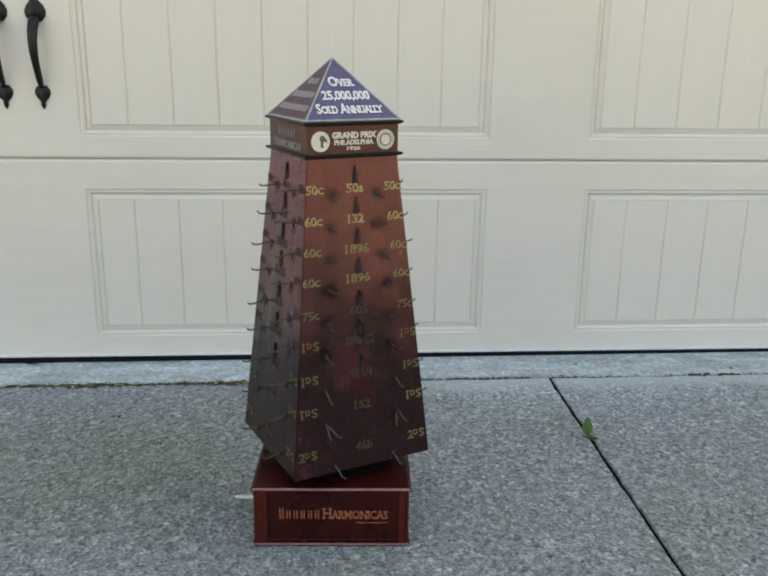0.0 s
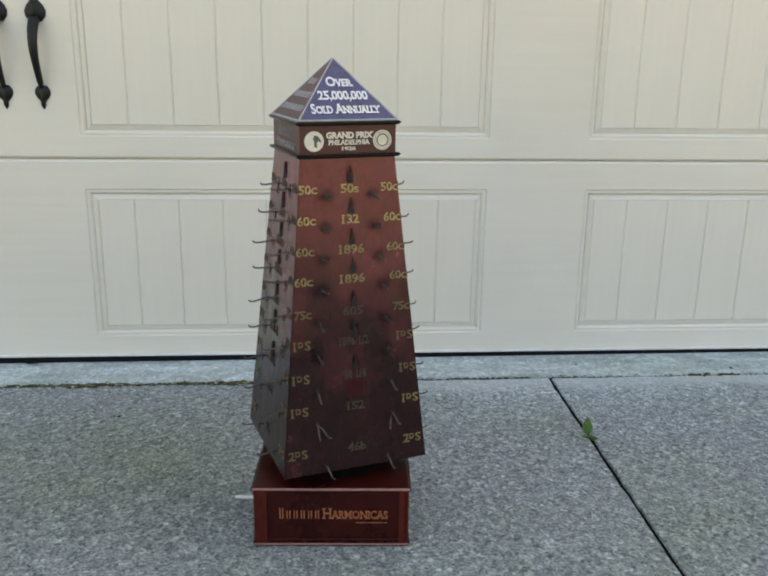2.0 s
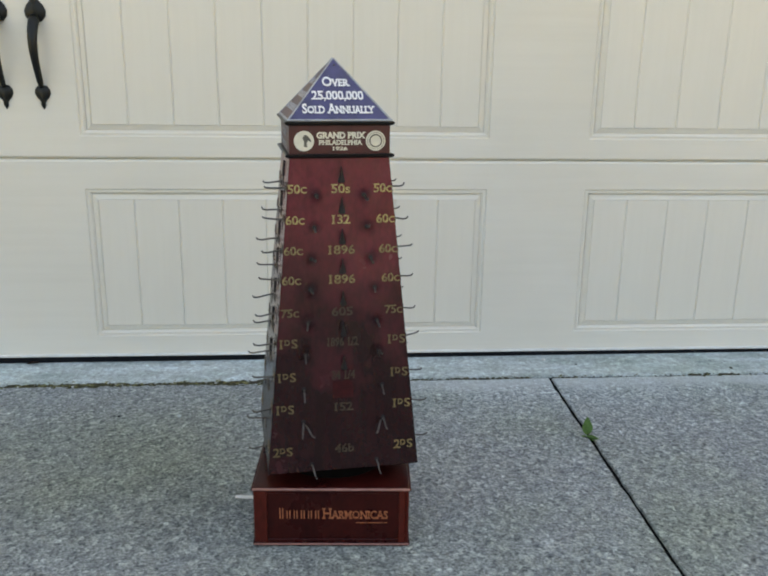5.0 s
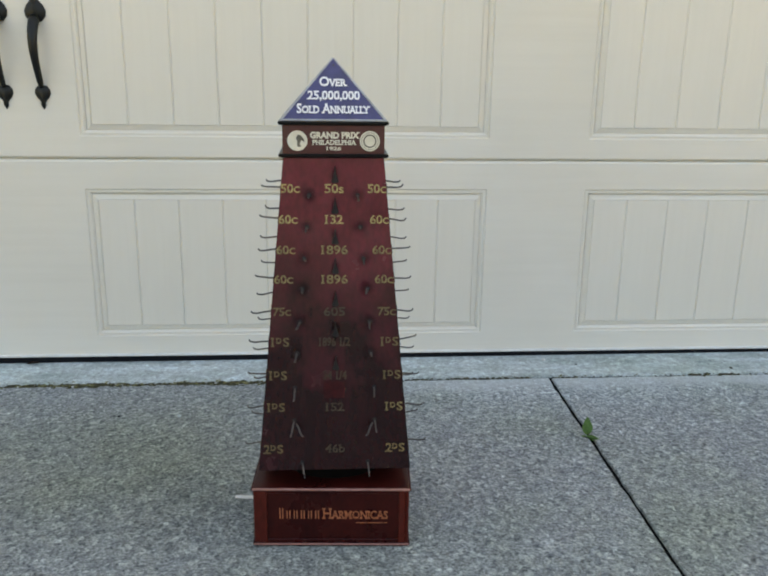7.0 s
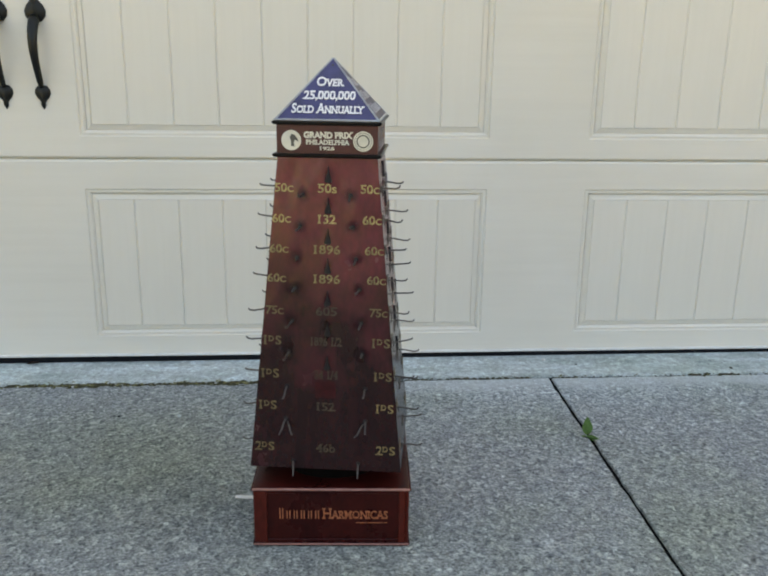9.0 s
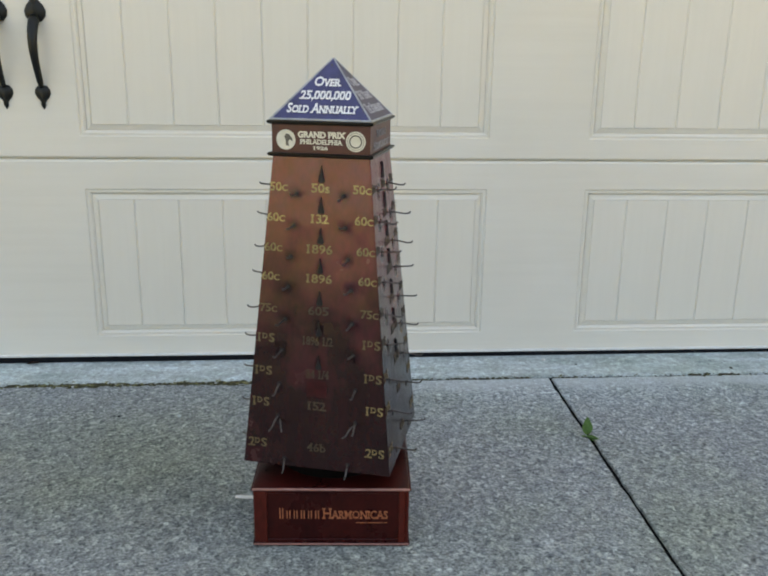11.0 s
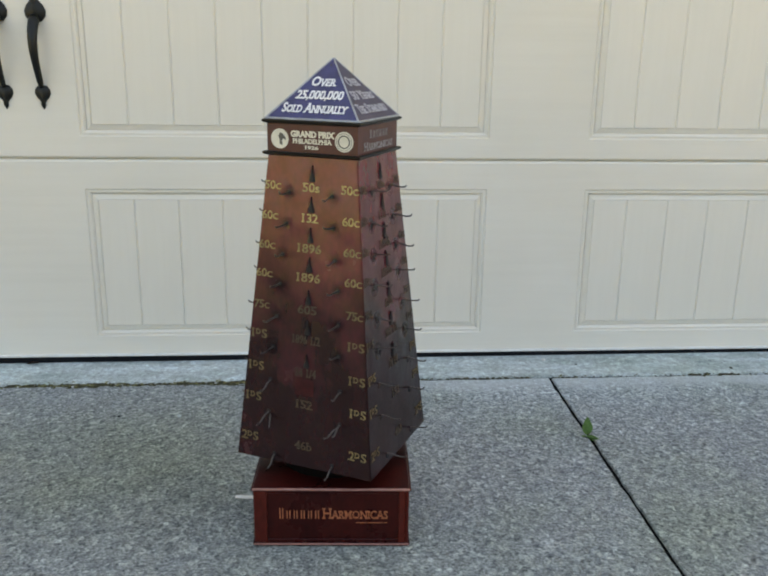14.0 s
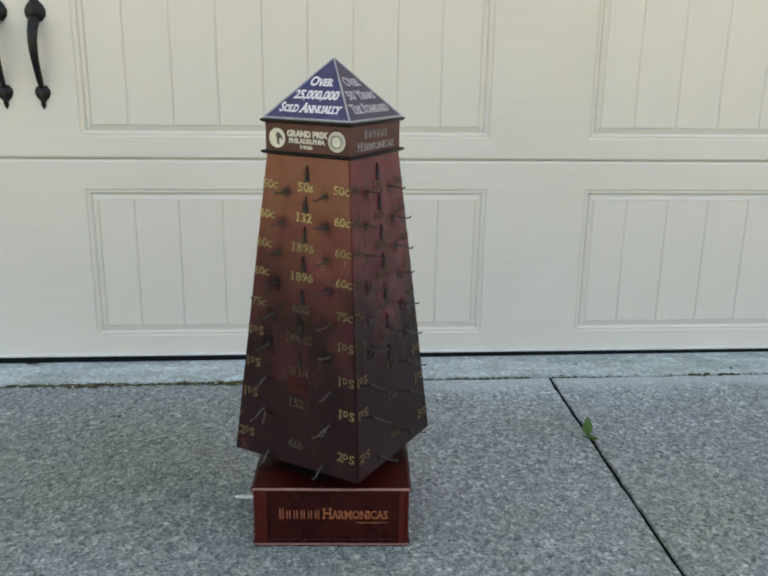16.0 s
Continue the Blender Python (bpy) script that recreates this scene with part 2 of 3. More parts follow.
def letters(text, height, mat, width=None, small=0.0, bold=0.0):
    """A flat lettering mesh in the xy plane, centred, with capitals of that height."""
    key = (text, height, mat.name, width, small, bold)
    if key in LETTERS:
        return LETTERS[key]
    cu = bpy.data.curves.new("lettering", "FONT")
    cu.body, cu.size, cu.offset, cu.extrude = text, height / 0.7, bold, 0.0003
    cu.resolution_u = 3
    if small:
        cu.small_caps_scale = small
        for k, ch in enumerate(text):
            cu.body_format[k].use_small_caps = ch.islower()
    ob = new("lettering_curve", cu)
    me = bpy.data.meshes.new_from_object(ob.evaluated_get(bpy.context.evaluated_depsgraph_get()))
    bpy.data.objects.remove(ob)
    # slab serifs on the flat ends of the stems
    top = max(v.co.z for v in me.vertices)
    cap = height
    ends = []
    for e in me.edges:
        a, b = (me.vertices[k].co for k in e.vertices)
        if a.z < top - 1e-6 or b.z < top - 1e-6 or abs(a.y - b.y) > height * 0.004 or abs(a.x - b.x) < height * 0.04:
            continue
        for lv in (0.0, cap, cap * small):
            if abs(a.y - lv) < height * 0.05 and (lv > 0 or lv == 0.0):
                ends.append((min(a.x, b.x), max(a.x, b.x), a.y, 1 if lv == 0.0 else -1))
                break
    merged = []
    for xa, xb, y, s in sorted(ends, key=lambda e: (e[3], round(e[2] / (height * 0.1)), e[0])):
        xa, xb = xa - height * 0.085, xb + height * 0.085
        if merged and merged[-1][3] == s and abs(merged[-1][2] - y) < height * 0.06 and xa <= merged[-1][1] + height * 0.01:
            merged[-1][1] = max(merged[-1][1], xb)
        else:
            merged.append([xa, xb, y, s])
    bm = bmesh.new()
    bm.from_mesh(me)
    for xa, xb, y, s in merged:
        box(bm, xa, xb, min(y, y + s * height * 0.15), max(y, y + s * height * 0.15), top - 0.0004, top + 0.00025)
    bm.to_mesh(me)
    bm.free()
    co = np.array([v.co for v in me.vertices])
    lo, hi = co.min(0), co.max(0)
    s = width / (hi[0] - lo[0]) if width else 1.0
    for v in me.vertices:
        v.co.x = (v.co.x - (lo[0] + hi[0]) / 2) * s
        v.co.y -= height / 2
    me.name = "lettering"
    me.materials.clear()
    me.materials.append(mat)
    LETTERS[key] = me
    return me


def stem_bars(count, wide, height, pitch):
    """Pairs of slim plain bars, the first pair taller, in the place of a brand word."""
    bm = bmesh.new()
    for k in range(count):
        x = (k - (count - 1) / 2) * pitch
        for s in (-1, 1):
            box(bm, x + s * wide - wide * 0.42, x + s * wide + wide * 0.42, -height[0] / 2, -height[0] / 2 + height[min(k, 1)], 0, 0.0004)
    return bm


def bars(widths, height, gap):
    """Plain upright blocks in the place of a brand word."""
    bm = bmesh.new()
    total = sum(widths) + gap * (len(widths) - 1)
    x = -total / 2
    for k, w in enumerate(widths):
        box(bm, x, x + w, -height[0] / 2, (-height[0] / 2 + height[min(k, 1)]), 0, 0.0004)
        x += w + gap
    return bm


# ---- ground: two driveway slabs, the garage apron, soil under all ----
def level(x, y):
    return -0.014 * (y + 0.12) + 0.003 * x


def slab(name, x0, x1, y0, y1, mat, label, rag, seed, up=0.0):
    rnd = random.Random(seed)
    n = 160
    edge = []
    for (ax, ay), (bx, by) in (((x0, y0), (x1, y0)), ((x1, y0), (x1, y1)), ((x1, y1), (x0, y1)), ((x0, y1), (x0, y0))):
        edge += [(ax + (bx - ax) * k / n, ay + (by - ay) * k / n) for k in range(n)]
    cx, cy = (x0 + x1) / 2, (y0 + y1) / 2
    top, lip = [], []
    for x, y in edge:
        j = rag * (noise.noise((x * 22, y * 22, seed)) + 0.7 * rnd.uniform(-1, 1))
        sx, sy = (1 if x < cx else -1), (1 if y < cy else -1)
        w = 0.0015 + rag * rnd.random()
        tx, ty = x + sx * (w + j), y + sy * (w + j)
        lean = (y - 0.574) * 0.0144 + 0.0065 if abs(x - JOINT_X) < 0.01 else 0.0
        x, tx = x + lean, tx + lean
        top.append((tx, ty, level(tx, ty) + up))
        lip.append((x + sx * j * 0.6, y + sy * j * 0.6, level(x, y) - 0.006 + up))
    bm = bmesh.new()
    rings = [[(x, y, level(x, y) - 0.06) for x, y, z in lip], lip, top]
    loft(bm, rings)
    return tagged(part(name, bm, mat, label=label), category="concrete slab", kind="structure")


JOINT_X, JOINT_Y, DOOR_Y, SILL = 0.5345, 0.590, 0.7447, 0.004
for a, b, c, d in ((JOINT_X - 0.25, JOINT_X + 0.05, -4.8, JOINT_Y), (-4.5, 4.5, JOINT_Y - 0.02, JOINT_Y + 0.02)):
    bm = bmesh.new()
    loft(bm, [[(x, y, level(x, y) - dz) for x, y in ((a, c), (b, c), (b, d), (a, d))] for dz in (0.055, 0.0045)])
    tagged(part("joint_dirt", bm, DIRT, label="black dirt filling the joint between the slabs"), category="dirt", kind="structure")
slab("pavement", -4.5, JOINT_X - 0.0034, -4.8, JOINT_Y - 0.006, DRIVE, "speckled grey concrete driveway slab with a worn edge", 0.0018, 3)
slab("pavement", JOINT_X + 0.0034, 4.5, -4.8, JOINT_Y - 0.006, DRIVE, "speckled grey concrete driveway slab beside the dark joint", 0.0018, 5)
slab("pavement", -4.5, 4.5, JOINT_Y + 0.005, 2.4, APRON, "pale smooth concrete apron under the garage door", 0.0022, 9, 0.003)
bm = bmesh.new()
sheet = [[bm.verts.new((x, y, level(0, min(2.4, max(-9.5, y))) - 0.03)) for x in (-2000, 2000)] for y in (-2000, -9.5, 2.4, 2000)]
for a, b in zip(sheet, sheet[1:]):
    bm.faces.new((a[0], a[1], b[1], b[0]))
tagged(part("ground", bm, LAWN, label="dry yellow-green lawn round the concrete slabs"), category="ground", kind="structure")

# ---- unseen dark asphalt beyond the concrete, added to dim the tower's reflections ----
bm = bmesh.new()
lane = [[bm.verts.new((x, y, level(0, max(-9.5, y)) - 0.03 + dz)) for x, dz in ((-3.0, -0.02), (-2.98, 0.022), (5.48, 0.022), (5.5, -0.02))] for y in (-22.0, -9.5, -4.81)]
for a, b in zip(lane, lane[1:]):
    for k in range(3):
        bm.faces.new((a[k], a[k + 1], b[k + 1], b[k]))
tagged(part("road", bm, ASPHALT, label="unseen dark asphalt sheet beyond the slabs, added to dim reflections"), category="road", kind="structure")

# ---- unseen foliage added behind the camera, coloured for the tower's reflections ----
for name, mat, a0, a1, seed, high, label in (("backdrop", FOLIAGE, 172, 252, 1.0, 2.6, "unseen yellow-green shrubs past the lawn, added for warm reflections"),
                                             ("backdrop", CONIFER, 252, 290, 4.0, 7.5, "unseen dark green conifers past the lawn, added to darken reflections"),
                                             ("backdrop", RUSSET, 290, 368, 7.0, 4.0, "unseen russet brown shrubs past the yard, added for warm reflections")):
    bm = bmesh.new()
    rows = []
    n = int((a1 - a0) * 1.5)
    for k in range(n + 1):
        a = radians(a0 + (a1 - a0) * k / n)
        col = []
        top = high * (0.75 + 0.55 * noise.noise((k * 0.11, seed, 0)) + 0.25 * noise.noise((k * 0.5, seed, 3)))
        for j in range(13):
            z = top * j / 12
            r = 24 + 2.2 * noise.noise((k * 0.16, z * 0.55, seed)) + 0.9 * noise.noise((k * 0.6, z * 1.7, seed)) + 1.6 * (z / top) ** 2
            col.append(bm.verts.new((r * math.cos(a), r * math.sin(a), z + 0.05)))
        rows.append(col)
    for a, b in zip(rows, rows[1:]):
        for j in range(12):
            bm.faces.new((a[j], b[j], b[j + 1], a[j + 1]))
    tagged(part(name, bm, mat, label=label), category="trees", kind="structure")

# ---- house wall round the garage door and roof, unseen, sized to shade the driveway ----
DOOR_X, DOOR_W, SECTION = -0.712, 4.88, 0.5016
bm = bmesh.new()
x0, x1 = DOOR_X - DOOR_W / 2, DOOR_X + DOOR_W / 2
box(bm, -7, x0, DOOR_Y - 0.06, DOOR_Y + 0.14, -0.1, 5.2)
box(bm, x1, 5.6, DOOR_Y - 0.06, DOOR_Y + 0.14, -0.1, 5.2)
box(bm, x0, x1, DOOR_Y - 0.06, DOOR_Y + 0.14, 4 * SECTION + 0.02, 5.2)
tagged(part("wall_south", bm, WALL, label="plain unseen house wall round the garage door, sized to shade"), category="wall", kind="structure")
bm = bmesh.new()
loft(bm, [[(x, y, z) for y, z in ((0.5, 5.2), (8.5, 5.2), (8.5, 5.35), (4.5, 7.2), (0.5, 5.35))] for x in (-7.3, 5.9)])
tagged(part("roof", bm, WALL, label="plain unseen pitched house roof, added to shade the driveway"), category="roof", kind="structure")

# ---- garage door ----
door = tagged(new("door_1"), "closed cream garage door with raised plank panels", "garage door", kind="structure")
PANEL_X0, PANEL_W, PITCH, STEP = -0.5646, 0.9351, 0.1065, 1.23
GROOVE0 = 0.0902
PROFILE = [(0.0235, 0.0), (0.0205, 0.0042), (0.0200, 0.0042), (0.0195, 0.0030), (0.0145, 0.0028), (0.0096, 0.0082), (0.0094, 0.0104), (0.0084, 0.0104), (0.0080, 0.0082), (-0.0035, 0.0044)]
FIELD = 0.0035


def section(z0, low, high):
    bm = bmesh.new()
    x0, x1 = DOOR_X - DOOR_W / 2 + 0.004, DOOR_X + DOOR_W / 2 - 0.004
    y, d, top = DOOR_Y, PROFILE[0][0], z0 + SECTION - 0.0018
    z0 = z0 + 0.0018
    spans = [(PANEL_X0 + k * STEP, PANEL_X0 + k * STEP + PANEL_W) for k in (-2, -1, 0, 1)]
    za, zb = low - d, high + d

    def rect(xa, xb, ya, yb):
        bm.faces.new([bm.verts.new((u, y, v)) for u, v in ((xa, ya), (xb, ya), (xb, yb), (xa, yb))])

    cuts = [x0] + [e for a, b in spans for e in (a - d, b + d)] + [x1]
    for a, b in zip(cuts[0::2], cuts[1::2]):
        rect(a, b, za, zb)
    for a, b in zip(cuts, cuts[1:]):
        rect(a, b, z0 + 0.005, za)
        rect(a, b, zb, top - 0.005)
    for a, b in spans:
        rings = [[(a - e, y + q, low - e), (b + e, y + q, low - e), (b + e, y + q, high + e), (a - e, y + q, high + e)] for e, q in PROFILE]
        rings.append([(u, y + 0.0105, v) for u, w, v in rings[-1]])
        made = loft(bm, rings, cap=False)
        bm.faces.new(made[-1])
    # rolled edges of the section and its back
    for ze, s in ((z0, 1), (top, -1)):
        pts = [(0.0, 0.005), (0.0016, 0.0018), (0.005, 0.0), (0.04, 0.0)]
        for (ya, ha), (yb, hb) in zip(pts, pts[1:]):
            bm.faces.new([bm.verts.new(p) for p in ((x0, y + ya, ze + s * ha), (x1, y + ya, ze + s * ha), (x1, y + yb, ze + s * hb), (x0, y + yb, ze + s * hb))])
    bm.faces.new([bm.verts.new(p) for p in ((x0, y + 0.04, z0), (x1, y + 0.04, z0), (x1, y + 0.04, top), (x0, y + 0.04, top))])
    bmesh.ops.remove_doubles(bm, verts=bm.verts[:], dist=0.00005)
    return part("section", bm, RAIL_PAINT, door)


def board_mesh(w, h):
    bm = bmesh.new()
    g = 0.0001
    rings = [[(g, 0.009, 0), (w - g, 0.009, 0), (w - g, 0.009, h), (g, 0.009, h)], [(g, 0.0026, 0), (w - g, 0.0026, 0), (w - g, 0.0026, h), (g, 0.0026, h)],
             [(g + 0.0030, 0, 0.001), (w - g - 0.0030, 0, 0.001), (w - g - 0.0030, 0, h - 0.001), (g + 0.0030, 0, h - 0.001)]]
    loft(bm, rings)
    bmesh.ops.recalc_face_normals(bm, faces=bm.faces[:])
    me = bpy.data.meshes.new("board")
    bm.to_mesh(me)
    bm.free()
    me.materials.append(BOARD_PAINT)
    return me


for s in range(4):
    z0 = SILL + s * SECTION
    low, high = z0 + 0.0765, z0 + 0.4065
    sec = section(z0, low, high)
    h = high - low - 2 * FIELD
    first, inner = board_mesh(GROOVE0 - FIELD, h), board_mesh(PITCH, h)
    last = board_mesh(PANEL_W - FIELD - GROOVE0 - 7 * PITCH, h)
    for k in (-2, -1, 0, 1):
        xa = PANEL_X0 + k * STEP
        edges = [(xa + FIELD, first)] + [(xa + GROOVE0 + j * PITCH, inner) for j in range(7)] + [(xa + GROOVE0 + 7 * PITCH, last)]
        for x, me in edges:
            ob = part("board", me, None, sec)
            ob.location = (x, DOOR_Y + 0.0042, low + FIELD)
for s in range(1, 4):
    bm = bmesh.new()
    box(bm, DOOR_X - DOOR_W / 2 + 0.01, DOOR_X + DOOR_W / 2 - 0.01, DOOR_Y + 0.012, DOOR_Y + 0.036, SILL + s * SECTION - 0.01, SILL + s * SECTION + 0.01)
    part("joint_tongue", bm, RAIL_PAINT, door)
bm = bmesh.new()
box(bm, DOOR_X - DOOR_W / 2, DOOR_X + DOOR_W / 2, DOOR_Y - 0.004, DOOR_Y + 0.03, -0.024, SILL + 0.001, 0.003)
part("bottom_seal", bm, RUBBER, door, "black rubber seal")
bm = bmesh.new()
box(bm, DOOR_X - DOOR_W / 2, DOOR_X + DOOR_W / 2, DOOR_Y - 0.009, DOOR_Y + 0.02, SILL + 0.0012, SILL + 0.0062, 0.0012)
part("seal_retainer", bm, PEG, door, "white seal retainer strip")


def iron_handle(x, top, bottom):
    h = part("door_handle", handle_plate(x, top, 1), IRON, door, "black wrought iron handle", smooth=True)
    part("lower_plate", handle_plate(x, bottom, -1), IRON, h, smooth=True)
    bm = bmesh.new()
    pts, rad = [], []
    for k in range(15):
        u = k / 14
        z = top - 0.012 + (bottom + 0.014 - top + 0.012) * u
        out = 0.009 + 0.030 * math.sin(math.pi * u ** 0.75)
        pts.append((x, DOOR_Y - out, z))
        rad.append((0.0128 - 0.0062 * u) * (0.82 if k in (0, 14) else 1.0))
    tube(bm, pts, rad, 10)
    part("grip", bm, IRON, h, smooth=True)


def handle_plate(x, z, s):
    """A domed heart with a spear point; s is 1 for the upper, -1 for the lower."""
    out = [(0.0, -0.019), (0.011, -0.017), (0.018, -0.008), (0.0195, 0.002), (0.015, 0.012), (0.008, 0.020), (0.0045, 0.027), (0.006, 0.032), (0.0, 0.042)]
    outline = out + [(-a, b) for a, b in out[-2:0:-1]]
    k = 1.22 if s > 0 else 0.92
    bm = bmesh.new()
    rings = []
    for f, d in ((1.0, -0.001), (1.0, 0.003), (0.8, 0.007), (0.4, 0.010)):
        rings.append([(x + a * f * k, DOOR_Y - d, z + s * k * (b * f)) for a, b in outline])
    loft(bm, rings)
    return bm


iron_handle(-0.6635, 0.8375, 0.6590)
iron_handle(-0.7485, 0.8375, 0.6590)

# ---- moss in the apron joint ----
rnd = random.Random(4)


def crumbs(count, spans, spread, small, large, flat, lift):
    """Uneven small lumps scattered along the joint; spans: x from, x to, share, size."""
    bm = bmesh.new()
    for x0, x1, share, size in spans:
        for k in range(int(count * share)):
            x = rnd.uniform(x0, x1)
            y = JOINT_Y + rnd.gauss(0, spread * size)
            r = rnd.uniform(small, large) * size * (0.9 + 0.6 * noise.noise((x * 6, 0, 0)))
            lump = bmesh.ops.create_icosphere(bm, subdivisions=1, radius=r)["verts"]
            wide, high = rnd.uniform(1, 2.2), rnd.uniform(0.6, 1.0) * flat
            for v in lump:
                v.co = Vector((v.co.x * wide + x, v.co.y + y, v.co.z * high + level(x, y) + lift)) + Vector((rnd.uniform(-1, 1), rnd.uniform(-1, 1), rnd.uniform(-1, 1))) * r * 0.3
    return bm


tagged(part("moss", crumbs(1500, ((-1.5, 0.1, 0.72, 1.0), (0.1, 0.5, 0.14, 0.6), (0.55, 1.5, 0.06, 0.36), (0.90, 1.04, 0.03, 0.8)), 0.0072, 0.0018, 0.0070, 0.8, -0.0015), MOSS, label="dry brown-green moss in the joint before the apron"), category="moss", kind="stuff")
tagged(part("moss", crumbs(520, ((-1.5, 0.1, 0.85, 1.0), (0.1, 1.5, 0.15, 0.6)), 0.0100, 0.0010, 0.0038, 0.9, 0.0015), MOSS_PALE, label="pale yellow-green moss tufts along the joint"), category="moss", kind="stuff")
tagged(part("grit", crumbs(150, ((-1.5, 0.1, 0.8, 1.0), (0.1, 1.5, 0.2, 0.7)), 0.0105, 0.0012, 0.0040, 0.6, 0.0005), GRIT, label="pale crumbs of concrete lying along the mossy joint"), category="grit", kind="stuff")


# ---- weed in the driveway joint ----
def leaf_mesh(length, width):
    bm = bmesh.new()
    rows = []
    for k in range(7):
        u = k / 6
        w = width * math.sin(math.pi * (0.06 + 0.94 * u) ** 0.8) * 0.5 + 0.0004
        bend = -0.18 * length * u * u
        rows.append([bm.verts.new((s * w, u * length, bend + abs(s) * w * 0.35)) for s in (-1, 0, 1)])
    for a, b in zip(rows, rows[1:]):
        for j in (0, 1):
            bm.faces.new((a[j], a[j + 1], b[j + 1], b[j]))
    bmesh.ops.solidify(bm, geom=bm.faces[:], thickness=0.0005)
    return bm


weed = tagged(new("weed"), "small green weed growing in the driveway joint", "weed")
weed.location = (0.5315, 0.250, level(0.5315, 0.25) - 0.004)
bm = bmesh.new()
tube(bm, [(0, 0, 0), (-0.002, 0.001, 0.008), (-0.004, 0.002, 0.016)], [0.0011, 0.001, 0.0008], 6)
part("stem", bm, LEAF, weed)
for length, width, rx, rz, z in ((0.036, 0.021, 74, -12, 0.010), (0.016, 0.010, 50, 40, 0.010), (0.030, 0.013, 4, -122, 0.005), (0.014, 0.007, 6, 80, 0.004), (0.020, 0.009, 6, -150, 0.004)):
    lf = part("leaf", leaf_mesh(length, width), LEAF, weed, smooth=True)
    lf.matrix_basis = pose(-0.002, 0.001, z, rx, 0, rz)

# ---- litter: a dead leaf at the seal, chips on the concrete ----
BROWN = plain("dead_leaf", (0.16, 0.075, 0.035), 0.8, vary=0.4, scale=90)
dead = tagged(part("dead_leaf", leaf_mesh(0.036, 0.012), BROWN, smooth=True), "curled brown dead leaf lying by the door seal", "leaf")
dead.matrix_basis = pose(-0.735, DOOR_Y - 0.012, level(-0.72, 0.73) + 0.007, 0, 20, 85)
for k, (x, y, r, m) in enumerate(((-0.33, 0.395, 0.0055, APRON), (0.555, 0.70, 0.005, PEG), (0.63, 0.665, 0.003, DIRT), (1.02, 0.62, 0.004, MOSS), (-0.46, 0.40, 0.003, DIRT))):
    bm = bmesh.new()
    for v in bmesh.ops.create_icosphere(bm, subdivisions=2, radius=r)["verts"]:
        v.co *= 1 + 0.35 * noise.noise(v.co * 260 + Vector((k * 7, 0, 0)))
        v.co.z *= 0.55
    chip = tagged(part("stone_chip", bm, m, smooth=True), "tiny stone chip lying on the concrete", "stone", "chips on the concrete")
    chip.location = (x, y, level(x, y) + r * 0.45 + (0.003 if y > JOINT_Y else 0))

# ---- revolving display stand ----
stand = tagged(new("display_stand"), "mahogany revolving harmonica display tower with hooks and a blue pyramid top", "display stand")
stand.location = (0.0021, 0, 0)
BW, BH = 0.1225, 0.1044
bm = bmesh.new()
box(bm, -BW + 0.004, BW - 0.004, -BW + 0.004, BW - 0.004, 0.006, BH - 0.006)
base = part("base", bm, BASE_WOOD, stand, "red mahogany square base")
base.rotation_euler = (0, 0, radians(-3.03))
bm = bmesh.new()
box(bm, -BW - 0.001, BW + 0.001, -BW - 0.001, BW + 0.001, BH - 0.006, BH, 0.002, 2)
part("top_board", bm, BASE_WOOD, base)
for k in range(4):
    for z, r in ((BH - 0.0028, 0.0022), (0.0042, 0.0016)):
        bm = bmesh.new()
        tube(bm, [(-BW - 0.001, -BW - 0.001, z), (BW + 0.001, -BW - 0.001, z)], r, 8)
        # front beads paler: edge wear and the sky's highlight put into the colour
        part("edge_bead", bm, BASE_WOOD if k else EDGE_BRIGHT, base, "" if k else "pinkish wooden edge, wear and highlight in its colour", smooth=True).rotation_euler = (0, 0, radians(90 * k))
bm = bmesh.new()
box(bm, -BW, BW, -BW, BW, 0.0, 0.006, 0.001)
part("bottom_board", bm, BASE_WOOD, base)
for face in range(4):
    turn = Matrix.Rotation(radians(90 * face), 4, "Z")
    for xa, xb in ((-BW, -0.1015), (0.1065, BW - 0.0055)):
        bm = bmesh.new()
        box(bm, xa, xb, -BW, -BW + 0.005, 0.006, BH - 0.006, 0.0012)
        part("stile", bm, STILE_WOOD, base, "lighter red stile").matrix_basis = turn
    for za, zb in ((0.006, 0.012), (BH - 0.012, BH - 0.006)):
        bm = bmesh.new()
        box(bm, -0.1015, 0.1065, -BW + 0.0015, -BW + 0.005, za, zb, 0.001)
        part("rail", bm, BASE_WOOD, base).matrix_basis = turn
FRONT = Matrix.Rotation(radians(90), 4, "X")


def on_base(ob, x, z):
    ob.matrix_basis = Matrix.Translation((x, -BW + 0.0036, z)) @ FRONT


on_base(part("brand_mark", stem_bars(6, 0.0022, (0.0190, 0.0145), 0.0113), COPPER, base, "copper-gold blocks of a brand word"), -0.0510, 0.0570)
on_base(part("lettering", letters("Harmonicas", 0.0190, COPPER, 0.1035, 0.74, 0.0002), COPPER, base, "copper-gold word"), 0.0375, 0.0570)
on_base(part("small_print", bars([0.017, 0.024, 0.005], (0.0012, 0.0012), 0.002), COPPER, base), 0.0640, 0.0405)
bm = bmesh.new()
tube(bm, [(-BW + 0.002, -0.085, 0.0655), (-BW - 0.006, -0.085, 0.0655), (-BW - 0.026, -0.085, 0.0665), (-BW - 0.034, -0.085, 0.0668)], [0.0027, 0.0027, 0.0029, 0.0020], 10)
